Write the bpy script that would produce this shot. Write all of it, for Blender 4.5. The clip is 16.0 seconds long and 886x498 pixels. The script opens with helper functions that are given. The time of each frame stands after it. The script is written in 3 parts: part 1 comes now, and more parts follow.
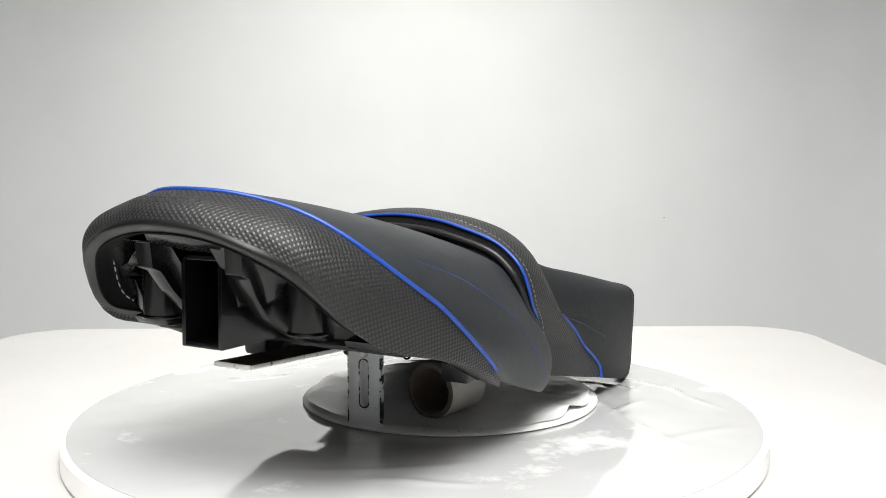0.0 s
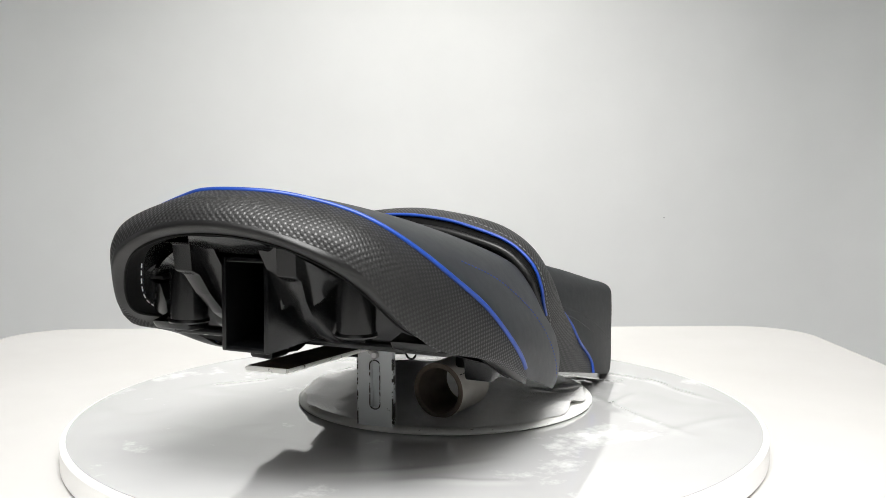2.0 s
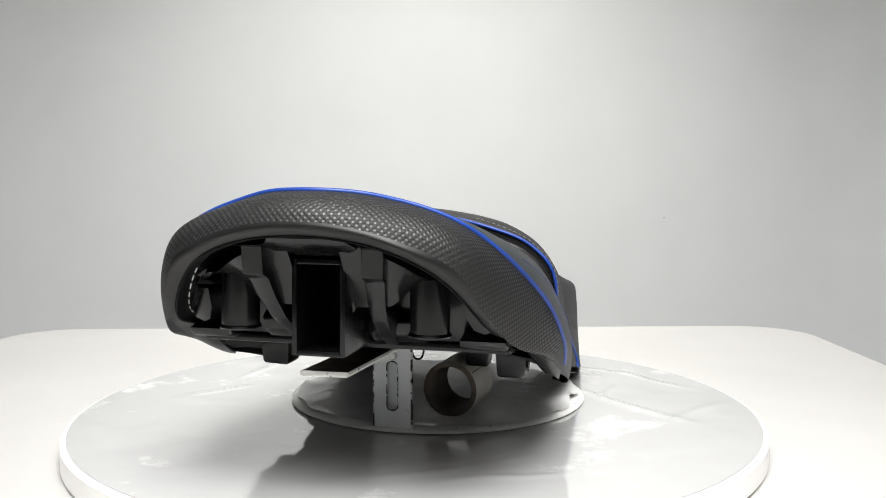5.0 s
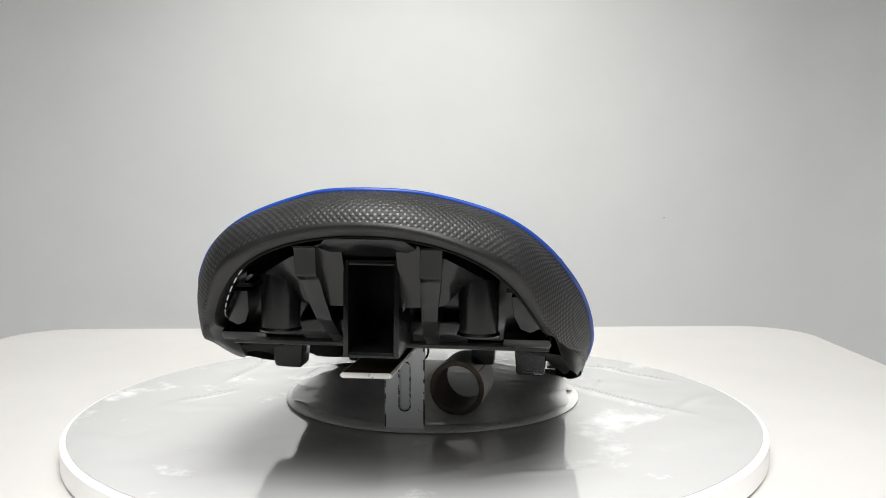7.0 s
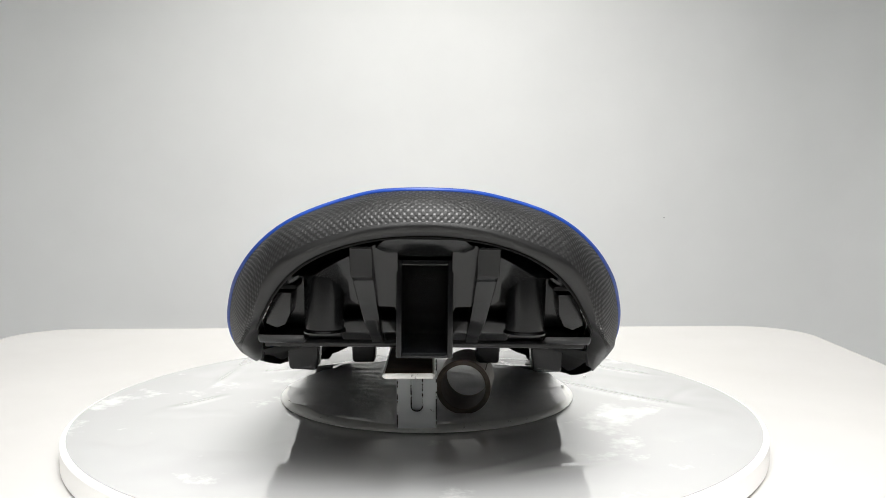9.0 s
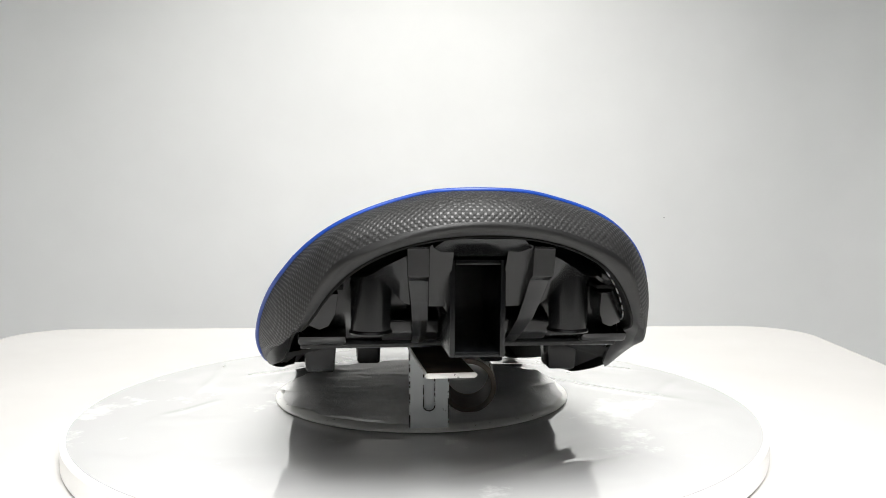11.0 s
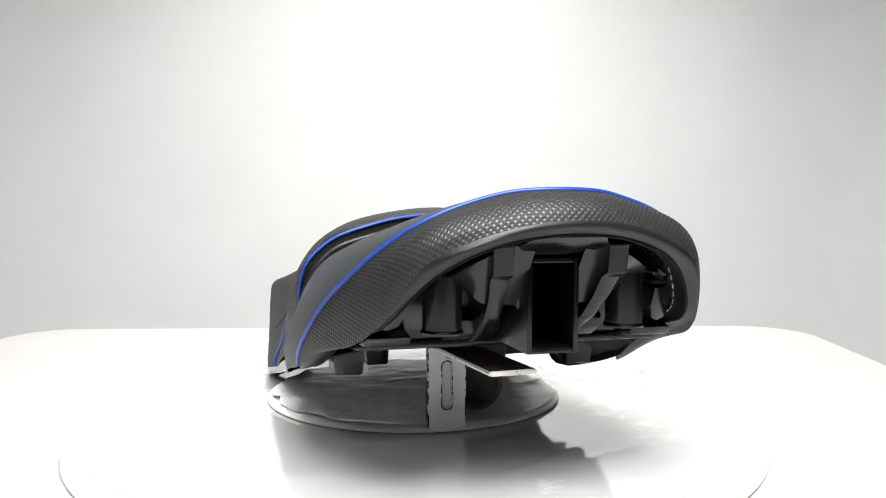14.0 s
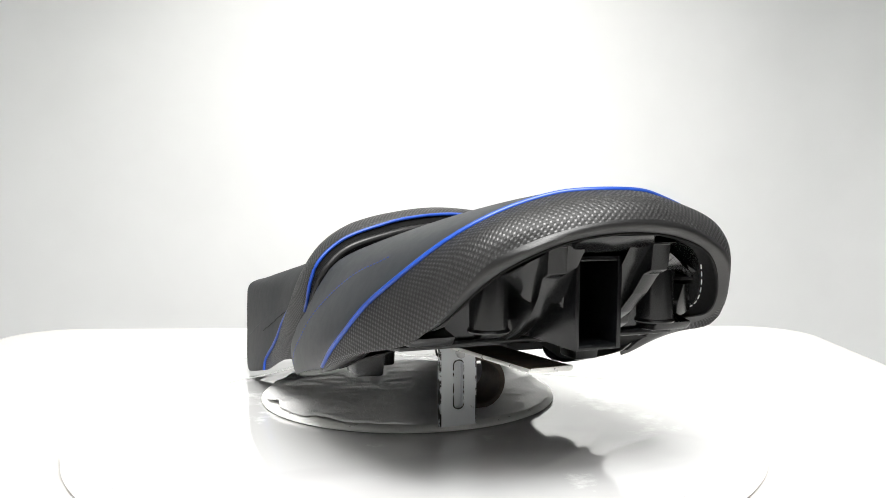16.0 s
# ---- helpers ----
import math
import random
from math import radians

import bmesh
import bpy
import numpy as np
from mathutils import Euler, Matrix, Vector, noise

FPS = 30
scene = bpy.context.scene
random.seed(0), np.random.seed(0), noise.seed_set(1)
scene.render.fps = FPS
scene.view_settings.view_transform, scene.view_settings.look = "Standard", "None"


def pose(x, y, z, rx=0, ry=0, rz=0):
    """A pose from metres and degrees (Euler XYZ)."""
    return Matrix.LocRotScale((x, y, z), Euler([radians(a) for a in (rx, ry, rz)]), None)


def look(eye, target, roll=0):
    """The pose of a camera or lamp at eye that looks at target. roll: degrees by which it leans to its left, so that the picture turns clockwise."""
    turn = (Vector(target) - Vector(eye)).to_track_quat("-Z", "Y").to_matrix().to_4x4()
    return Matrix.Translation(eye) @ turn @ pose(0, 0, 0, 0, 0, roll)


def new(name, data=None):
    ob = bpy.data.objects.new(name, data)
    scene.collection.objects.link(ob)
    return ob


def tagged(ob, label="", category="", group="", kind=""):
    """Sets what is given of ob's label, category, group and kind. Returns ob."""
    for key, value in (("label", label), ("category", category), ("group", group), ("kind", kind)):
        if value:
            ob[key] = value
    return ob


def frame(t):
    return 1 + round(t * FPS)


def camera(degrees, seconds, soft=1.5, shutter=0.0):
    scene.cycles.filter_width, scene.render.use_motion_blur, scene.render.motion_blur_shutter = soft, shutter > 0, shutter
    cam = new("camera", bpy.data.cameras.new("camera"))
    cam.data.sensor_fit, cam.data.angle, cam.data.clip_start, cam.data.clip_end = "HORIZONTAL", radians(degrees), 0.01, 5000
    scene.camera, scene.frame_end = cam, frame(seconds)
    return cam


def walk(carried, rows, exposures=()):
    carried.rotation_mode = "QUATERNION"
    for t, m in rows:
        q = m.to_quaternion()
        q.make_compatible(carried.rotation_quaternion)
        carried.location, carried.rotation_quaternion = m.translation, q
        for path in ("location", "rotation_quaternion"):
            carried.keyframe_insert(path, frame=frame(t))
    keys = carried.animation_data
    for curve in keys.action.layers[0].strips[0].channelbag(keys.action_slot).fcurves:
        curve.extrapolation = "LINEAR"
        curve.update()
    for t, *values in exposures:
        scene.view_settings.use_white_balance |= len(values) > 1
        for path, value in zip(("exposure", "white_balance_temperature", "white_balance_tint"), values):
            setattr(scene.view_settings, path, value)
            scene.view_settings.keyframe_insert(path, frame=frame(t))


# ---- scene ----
cam = camera(51.12, 16.0, soft=0.9)
EYE = (0.0, -1.05, 0.2717)
VIEW = pose(*EYE, 90 - 4.869, 0, -1.577)
walk(cam, [(0.0, VIEW), (16.0, VIEW)],
     exposures=[(0.0, 0.23), (1.0, 0.17), (2.0, 0.13), (4.0, 0.12), (7.0, -0.03), (8.5, 0.02), (9.0, 0.10), (10.3, 0.20), (11.5, 0.28), (12.5, 0.36), (14.5, 0.49), (16.0, 0.60)])

# ---- light ----
world = bpy.data.worlds.new("world")
scene.world = world
world.use_nodes = True
world.node_tree.nodes["Background"].inputs[0].default_value = (0.9, 0.95, 1.0, 1)
world.node_tree.nodes["Background"].inputs[1].default_value = 0.0


def area(name, eye, target, sx, sy, watts, colour):
    lamp = bpy.data.lights.new(name, "AREA")
    lamp.shape, lamp.size, lamp.size_y, lamp.energy, lamp.color = "RECTANGLE", sx, sy, watts, colour
    ob = new(name, lamp)
    ob.matrix_world = look(eye, target)
    return ob


top_light = area("softbox_lamp", (0.02, 0.72, 1.50), (0.02, 1.02, 0.0), 0.95, 0.9, 9.5, (1.0, 0.985, 0.94))
top_light.data.spread = radians(106)
# unseen lamp added for soft ambient fill, bounced off the ceiling
area("ceiling_bounce_lamp", (0.0, -1.9, 1.25), (0.0, -2.15, 2.3), 1.0, 0.6, 205, (1.0, 0.993, 0.98))
# unseen fill added in front to brighten the tail, recess and disc
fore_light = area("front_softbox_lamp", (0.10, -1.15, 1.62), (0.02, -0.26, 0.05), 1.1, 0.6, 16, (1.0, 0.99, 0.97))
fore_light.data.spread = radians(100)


# ---- materials ----
def material(name, base, rough=0.5, metal=0.0, spec=0.5, coat=0.0):
    m = bpy.data.materials.new(name)
    m.use_nodes = True
    b = m.node_tree.nodes["Principled BSDF"]
    b.inputs["Base Color"].default_value = (*base, 1)
    b.inputs["Roughness"].default_value = rough
    b.inputs["Metallic"].default_value = metal
    b.inputs["Specular IOR Level"].default_value = spec
    b.inputs["Coat Weight"].default_value = coat
    b.inputs["Coat Roughness"].default_value = 0.08
    return m, m.node_tree, b


def node(tree, kind, **values):
    n = tree.nodes.new(kind)
    for k, v in values.items():
        n.inputs[k.replace("_", " ")].default_value = v
    return n


def math_node(tree, op, a, b=None):
    n = tree.nodes.new("ShaderNodeMath")
    n.operation = op
    for i, v in enumerate((a, b)):
        if v is None:
            continue
        if isinstance(v, (int, float)):
            n.inputs[i].default_value = v
        else:
            tree.links.new(v, n.inputs[i])
    return n.outputs[0]


def coords(tree, kind="Object"):
    return tree.nodes.new("ShaderNodeTexCoord").outputs[kind]


def noise_fac(tree, vec, scale, detail=4.0, rough=0.55):
    n = node(tree, "ShaderNodeTexNoise", Scale=scale, Detail=detail, Roughness=rough)
    tree.links.new(vec, n.inputs["Vector"])
    return n.outputs["Fac"]


def ramp(tree, fac, stops):
    n = tree.nodes.new("ShaderNodeValToRGB")
    e = n.color_ramp.elements
    while len(e) < len(stops):
        e.new(0.5)
    for el, (pos, col) in zip(e, stops):
        el.position = pos
        el.color = (*col, 1) if len(col) == 3 else col
    tree.links.new(fac, n.inputs["Fac"])
    return n.outputs["Color"]


def bump(tree, height, bsdf, strength, distance):
    n = node(tree, "ShaderNodeBump", Strength=strength, Distance=distance)
    tree.links.new(height, n.inputs["Height"])
    tree.links.new(n.outputs["Normal"], bsdf.inputs["Normal"])
    return n


def grey(v):
    return (v, v, v)


def worn(name, low, high, scale, rough, rough_var=0.1, bump_scale=600, bump_strength=0.15, bump_depth=0.0004, **kw):
    """A plain surface with mottling, uneven gloss and fine relief."""
    m, tree, b = material(name, low, rough, **kw)
    vec = coords(tree)
    f = noise_fac(tree, vec, scale)
    tree.links.new(ramp(tree, f, [(0.3, low), (0.7, high)]), b.inputs["Base Color"])
    g = noise_fac(tree, vec, scale * 3.1)
    tree.links.new(math_node(tree, "ADD", math_node(tree, "MULTIPLY", math_node(tree, "SUBTRACT", g, 0.5), rough_var * 2), rough), b.inputs["Roughness"])
    bump(tree, noise_fac(tree, vec, bump_scale, 2.0), b, bump_strength, bump_depth)
    return m


def weave_material(name, pitch, strength, base=0.018, shine=0.03):
    """Embossed basket weave vinyl; the weave follows the UV map, which is in metres."""
    m, tree, b = material(name, grey(base), 0.42, spec=0.4)
    uv = coords(tree, "UV")
    sep = tree.nodes.new("ShaderNodeSeparateXYZ")
    tree.links.new(uv, sep.inputs[0])
    u = math_node(tree, "DIVIDE", sep.outputs[0], pitch)
    v = math_node(tree, "DIVIDE", sep.outputs[1], pitch)
    fu, fv = math_node(tree, "FRACT", u), math_node(tree, "FRACT", v)
    par = math_node(tree, "ADD", math_node(tree, "FLOOR", u), math_node(tree, "FLOOR", v))
    chk = math_node(tree, "ABSOLUTE", math_node(tree, "MODULO", par, 2.0))
    su = math_node(tree, "SINE", math_node(tree, "MULTIPLY", fu, math.pi))
    sv = math_node(tree, "SINE", math_node(tree, "MULTIPLY", fv, math.pi))
    # proud glossy squares, coloured paler for their sheen, between sunken matt ones
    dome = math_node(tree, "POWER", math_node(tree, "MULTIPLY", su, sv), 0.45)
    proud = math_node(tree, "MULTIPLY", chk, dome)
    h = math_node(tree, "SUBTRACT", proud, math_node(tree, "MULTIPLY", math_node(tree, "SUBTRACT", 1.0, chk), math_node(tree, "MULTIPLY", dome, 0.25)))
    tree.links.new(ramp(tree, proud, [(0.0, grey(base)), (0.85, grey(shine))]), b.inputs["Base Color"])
    wear = noise_fac(tree, coords(tree), 22)
    gloss = math_node(tree, "MULTIPLY", math_node(tree, "SUBTRACT", 1.0, proud), 0.30)
    tree.links.new(math_node(tree, "ADD", gloss, math_node(tree, "ADD", math_node(tree, "MULTIPLY", wear, 0.16), 0.27)), b.inputs["Roughness"])
    b.inputs["Specular IOR Level"].default_value = 0.5
    bump(tree, h, b, strength, 0.0012)
    return m


GLOSSY = worn("glossy_vinyl", grey(0.008), grey(0.011), 40, 0.40, 0.06, 700, 0.2, 0.0004, spec=0.35)
VINYL = worn("smooth_vinyl", (0.0122, 0.0141, 0.0160), (0.0165, 0.0188, 0.0210), 30, 0.50, 0.06, 900, 0.12, 0.0003)
RIDER = worn("rider_vinyl", (0.0075, 0.0088, 0.0102), (0.0105, 0.0120, 0.0136), 30, 0.55, 0.06, 900, 0.15, 0.0003, spec=0.35)
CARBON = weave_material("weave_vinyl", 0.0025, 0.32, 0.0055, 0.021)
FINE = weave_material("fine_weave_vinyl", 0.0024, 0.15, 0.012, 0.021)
BLUE = worn("blue_piping", (0.006, 0.042, 0.26), (0.008, 0.052, 0.31), 60, 0.42, 0.05, 900, 0.1)
THREAD = worn("blue_thread", (0.025, 0.06, 0.30), (0.03, 0.08, 0.40), 300, 0.7)
DARKTHREAD = worn("dark_grey_thread", grey(0.05), grey(0.09), 300, 0.7)
GREYTHREAD = worn("grey_thread", grey(0.18), grey(0.3), 300, 0.7)
# fabric backing; the same dark also paints shade in gaps and creases
BACKING_SHADE = worn("fabric_backing_and_shade", grey(0.005), grey(0.008), 200, 0.85, spec=0.15)
PLASTIC = worn("black_plastic", (0.0032, 0.0036, 0.004), (0.0055, 0.0060, 0.0066), 25, 0.24, 0.012, 500, 0.06, 0.0002, spec=0.35)
STAPLE, _, _ = material("staple_steel", grey(0.85), 0.35, 0.6)
TABLE = worn("white_table", (0.53, 0.522, 0.507), (0.57, 0.562, 0.547), 3, 0.45, 0.1, 200, 0.05)
STUDIO = worn("pale_studio_paint", grey(0.46), grey(0.50), 4, 0.8, 0.05, 120, 0.08, 0.001)
DARKWALL = worn("grey_studio_paint", grey(0.11), grey(0.14), 4, 0.8, 0.05, 120, 0.08, 0.001)
WALLM = worn("white_wall", (0.755, 0.765, 0.76), (0.79, 0.80, 0.795), 4, 0.8, 0.05, 120, 0.08, 0.001)
STEEL, _, _ = material("zinc_steel", grey(0.5), 0.35, 0.9)
RIM = worn("painted_rim", (0.84, 0.83, 0.81), (0.88, 0.87, 0.85), 8, 0.4)


def film_material(name, base, scale, strength, depth, rough, coat=0.6, coat_ior=1.5):
    """White board under clear wrinkled film."""
    m, tree, b = material(name, base, rough, coat=coat)
    b.inputs["Coat IOR"].default_value = coat_ior
    b.inputs["Coat Roughness"].default_value = 0.05
    vec = coords(tree)
    big = noise_fac(tree, vec, scale * 0.35, 3)
    f = noise_fac(tree, vec, scale, 5, 0.6)
    w = node(tree, "ShaderNodeTexVoronoi", Scale=scale * 0.8)
    w.feature = "DISTANCE_TO_EDGE"
    warp = node(tree, "ShaderNodeTexNoise", Scale=scale * 0.6, Detail=3.0)
    tree.links.new(vec, warp.inputs["Vector"])
    tree.links.new(warp.outputs["Color"], w.inputs["Vector"])
    h = math_node(tree, "ADD", f, math_node(tree, "MULTIPLY", w.outputs["Distance"], 0.5))
    lo, hi = tuple(c * 0.88 for c in base), base
    tint = ramp(tree, big, [(0.35, lo), (0.65, hi)])
    # dull patches where the film has lifted or is scuffed
    spots = noise_fac(tree, vec, scale * 1.3, 9, 0.68)
    dull = ramp(tree, spots, [(0.57, grey(0.0)), (0.72, grey(1.0))])
    haze = tree.nodes.new("ShaderNodeMix")
    haze.data_type = "RGBA"
    tree.links.new(dull, haze.inputs[0])
    tree.links.new(tint, haze.inputs[6])
    haze.inputs[7].default_value = (*(min(0.86, c * 1.45) for c in base), 1)
    tree.links.new(haze.outputs[2], b.inputs["Base Color"])
    tree.links.new(math_node(tree, "ADD", math_node(tree, "MULTIPLY", dull, 0.30), rough - 0.03), b.inputs["Roughness"])
    tree.links.new(math_node(tree, "SUBTRACT", coat, math_node(tree, "MULTIPLY", dull, coat * 0.8)), b.inputs["Coat Weight"])
    bump(tree, h, b, strength, depth)
    return m


DISC = film_material("filmed_disc", (0.59, 0.592, 0.588), 5, 0.05, 0.004, 0.12, 1.0, 2.05)
CRUMPLE = film_material("crumpled_film", (0.84, 0.84, 0.83), 30, 0.35, 0.003, 0.42, 0.25)


def chipped(name, paint, under, amount, scale):
    m, tree, b = material(name, paint, 0.4)
    vec = coords(tree)
    f = noise_fac(tree, vec, scale, 6, 0.7)
    tree.links.new(ramp(tree, f, [(amount, under), (amount + 0.03, paint)]), b.inputs["Base Color"])
    bump(tree, f, b, 0.2, 0.0005)
    return m


PAINT = chipped("grey_white_paint", (0.76, 0.79, 0.80), (0.03, 0.028, 0.025), 0.30, 60)
CHIPS = chipped("edge_chips", (0.76, 0.79, 0.80), (0.02, 0.018, 0.016), 0.50, 90)
EDGE = chipped("chipped_edge", (0.86, 0.86, 0.83), (0.03, 0.028, 0.025), 0.36, 140)
PLATE = chipped("white_plate_paint", (0.82, 0.82, 0.79), (0.05, 0.045, 0.04), 0.33, 130)
DARKSTEEL = worn("dark_steel", (0.045, 0.036, 0.028), (0.125, 0.095, 0.072), 40, 0.68, 0.1, spec=0.2)
CARD = worn("cardboard_tube", (0.56, 0.54, 0.49), (0.66, 0.64, 0.60), 35, 0.6)
CARDIN = worn("tube_inside", (0.10, 0.078, 0.058), (0.17, 0.135, 0.105), 45, 0.6)


# ---- mesh helpers ----
def mesh_of(bm, name, mat, smooth=True):
    me = bpy.data.meshes.new(name)
    bm.normal_update()
    bm.to_mesh(me)
    bm.free()
    for m in (mat if isinstance(mat, (list, tuple)) else [mat]):
        me.materials.append(m)
    if smooth:
        me.polygons.foreach_set("use_smooth", [True] * len(me.polygons))
        me.set_sharp_from_angle(angle=radians(40))
    return me


def part(name, bm, mat, parent=None, label="", smooth=True):
    ob = new(name, mesh_of(bm, name, mat, smooth))
    ob.parent = parent
    if label:
        tagged(ob, label)
    return ob


def root(name, label, category, **kw):
    return tagged(new(name), label, category, **kw)


def spline(pts, n):
    """n points evenly along a smooth curve through pts."""
    p = np.array(pts, float)
    d = np.r_[0, np.cumsum(np.linalg.norm(np.diff(p, axis=0), axis=1))]
    m = np.empty_like(p)
    m[1:-1] = (p[2:] - p[:-2]) / (d[2:] - d[:-2])[:, None]
    m[0], m[-1] = (p[1] - p[0]) / (d[1] - d[0]), (p[-1] - p[-2]) / (d[-1] - d[-2])

    def at(x):
        i = np.clip(np.searchsorted(d, x, side="right") - 1, 0, len(p) - 2)
        h = (d[i + 1] - d[i])[:, None]
        s = ((x - d[i]) / (d[i + 1] - d[i]))[:, None]
        return ((2 * s**3 - 3 * s**2 + 1) * p[i] + (s**3 - 2 * s**2 + s) * h * m[i]
                + (3 * s**2 - 2 * s**3) * p[i + 1] + (s**3 - s**2) * h * m[i + 1])
    fine = at(np.linspace(0, d[-1], 600))
    c = np.r_[0, np.cumsum(np.linalg.norm(np.diff(fine, axis=0), axis=1))]
    q = np.linspace(0, c[-1], n)
    return np.stack([np.interp(q, c, fine[:, k]) for k in range(3)], 1)


MID = 0.0088   # the seat's middle plane


def both(half):
    """A whole curve, n points a side, smooth across the middle, from its outer half."""
    pts = [(-x, y, z) for x, y, z in reversed(half[1:])] + list(half)
    return spline(pts, 2 * N - 1)


def sheet(rows, shift=MID):
    """A smooth grid through rows of points, with a UV map in metres."""
    g = np.array(rows, float)
    g[:, :, 0] += shift
    bm = bmesh.new()
    uvl = bm.loops.layers.uv.new("UVMap")
    nr, nc = g.shape[:2]
    vs = [[bm.verts.new(g[i, j]) for j in range(nc)] for i in range(nr)]
    mid = g[nr // 2]
    su = np.r_[0, np.cumsum(np.linalg.norm(np.diff(mid, axis=0), axis=1))]
    su -= su[nc // 2]
    step = np.linalg.norm(np.diff(g, axis=0), axis=2)
    sv = np.vstack([np.zeros(nc), np.cumsum(step, axis=0)])
    for i in range(nr - 1):
        for j in range(nc - 1):
            q = [(i, j), (i, j + 1), (i + 1, j + 1), (i + 1, j)]
            try:
                f = bm.faces.new([vs[a][b] for a, b in q])
            except ValueError:
                continue
            for lp, (a, b) in zip(f.loops, q):
                lp[uvl].uv = (su[b], sv[a][b])
    return bm


def between(a, b, n, bulge=0.0, centre=(0, -0.15, 0.10), power=1.0):
    """Rows from curve a to curve b, swelling away from a centre."""
    out = []
    for t in np.linspace(0, 1, n):
        r = a * (1 - t) + b * t
        if np.any(bulge):
            d = r - np.array(centre)
            d[:, 1] *= 0.25
            d /= np.linalg.norm(d, axis=1)[:, None]
            r = r + d * (np.asarray(bulge) * (4 * t * (1 - t)) ** power)[..., None] if np.ndim(bulge) else r + d * bulge * (4 * t * (1 - t)) ** power
        out.append(r)
    return out


def tube_bm(path, r, seg=10, cap=True):
    p = np.array(path, float)
    bm = bmesh.new()
    rings = []
    up = Vector((0, 0, 1))
    for i in range(len(p)):
        t = Vector(p[min(i + 1, len(p) - 1)] - p[max(i - 1, 0)]).normalized()
        a = t.cross(up if abs(t.z) < 0.9 else Vector((0, 1, 0))).normalized()
        b = t.cross(a)
        if rings and a.dot(la) < 0:
            a, b = -a, -b
        la = a
        rings.append([bm.verts.new(Vector(p[i]) + (a * math.cos(k * 2 * math.pi / seg) + b * math.sin(k * 2 * math.pi / seg)) * r) for k in range(seg)])
    for q, w in zip(rings, rings[1:]):
        for k in range(seg):
            bm.faces.new((q[k], q[(k + 1) % seg], w[(k + 1) % seg], w[k]))
    if cap:
        bm.faces.new(rings[0][::-1])
        bm.faces.new(rings[-1])
    bmesh.ops.recalc_face_normals(bm, faces=bm.faces)
    return bm


def box_bm(x0, y0, z0, x1, y1, z1, bevel=0.001, taper=0.0, segs=2):
    bm = bmesh.new()
    bmesh.ops.create_cube(bm, size=1)
    for v in bm.verts:
        low = v.co.z < 0
        k = 1 - taper if low else 1
        v.co = ((x0 + x1) / 2 + v.co.x * (x1 - x0) * k, (y0 + y1) / 2 + v.co.y * (y1 - y0) * k, (z0 + z1) / 2 + v.co.z * (z1 - z0))
    if bevel:
        bmesh.ops.bevel(bm, geom=list(bm.edges), offset=bevel, segments=segs, affect="EDGES", profile=0.5)
    return bm


def lathe_bm(profile, seg=96, centre=(0, 0)):
    """Profile of (r, z) turned about the z axis."""
    bm = bmesh.new()
    rings = []
    for r, z in profile:
        if r < 1e-6:
            rings.append([bm.verts.new((centre[0], centre[1], z))])
        else:
            rings.append([bm.verts.new((centre[0] + r * math.cos(2 * math.pi * k / seg), centre[1] + r * math.sin(2 * math.pi * k / seg), z)) for k in range(seg)])
    for a, b in zip(rings, rings[1:]):
        for k in range(seg):
            q = [a[k % len(a)], a[(k + 1) % len(a)], b[(k + 1) % len(b)], b[k % len(b)]]
            q = list(dict.fromkeys(q))
            if len(q) > 2:
                bm.faces.new(q)
    bmesh.ops.recalc_face_normals(bm, faces=bm.faces)
    return bm


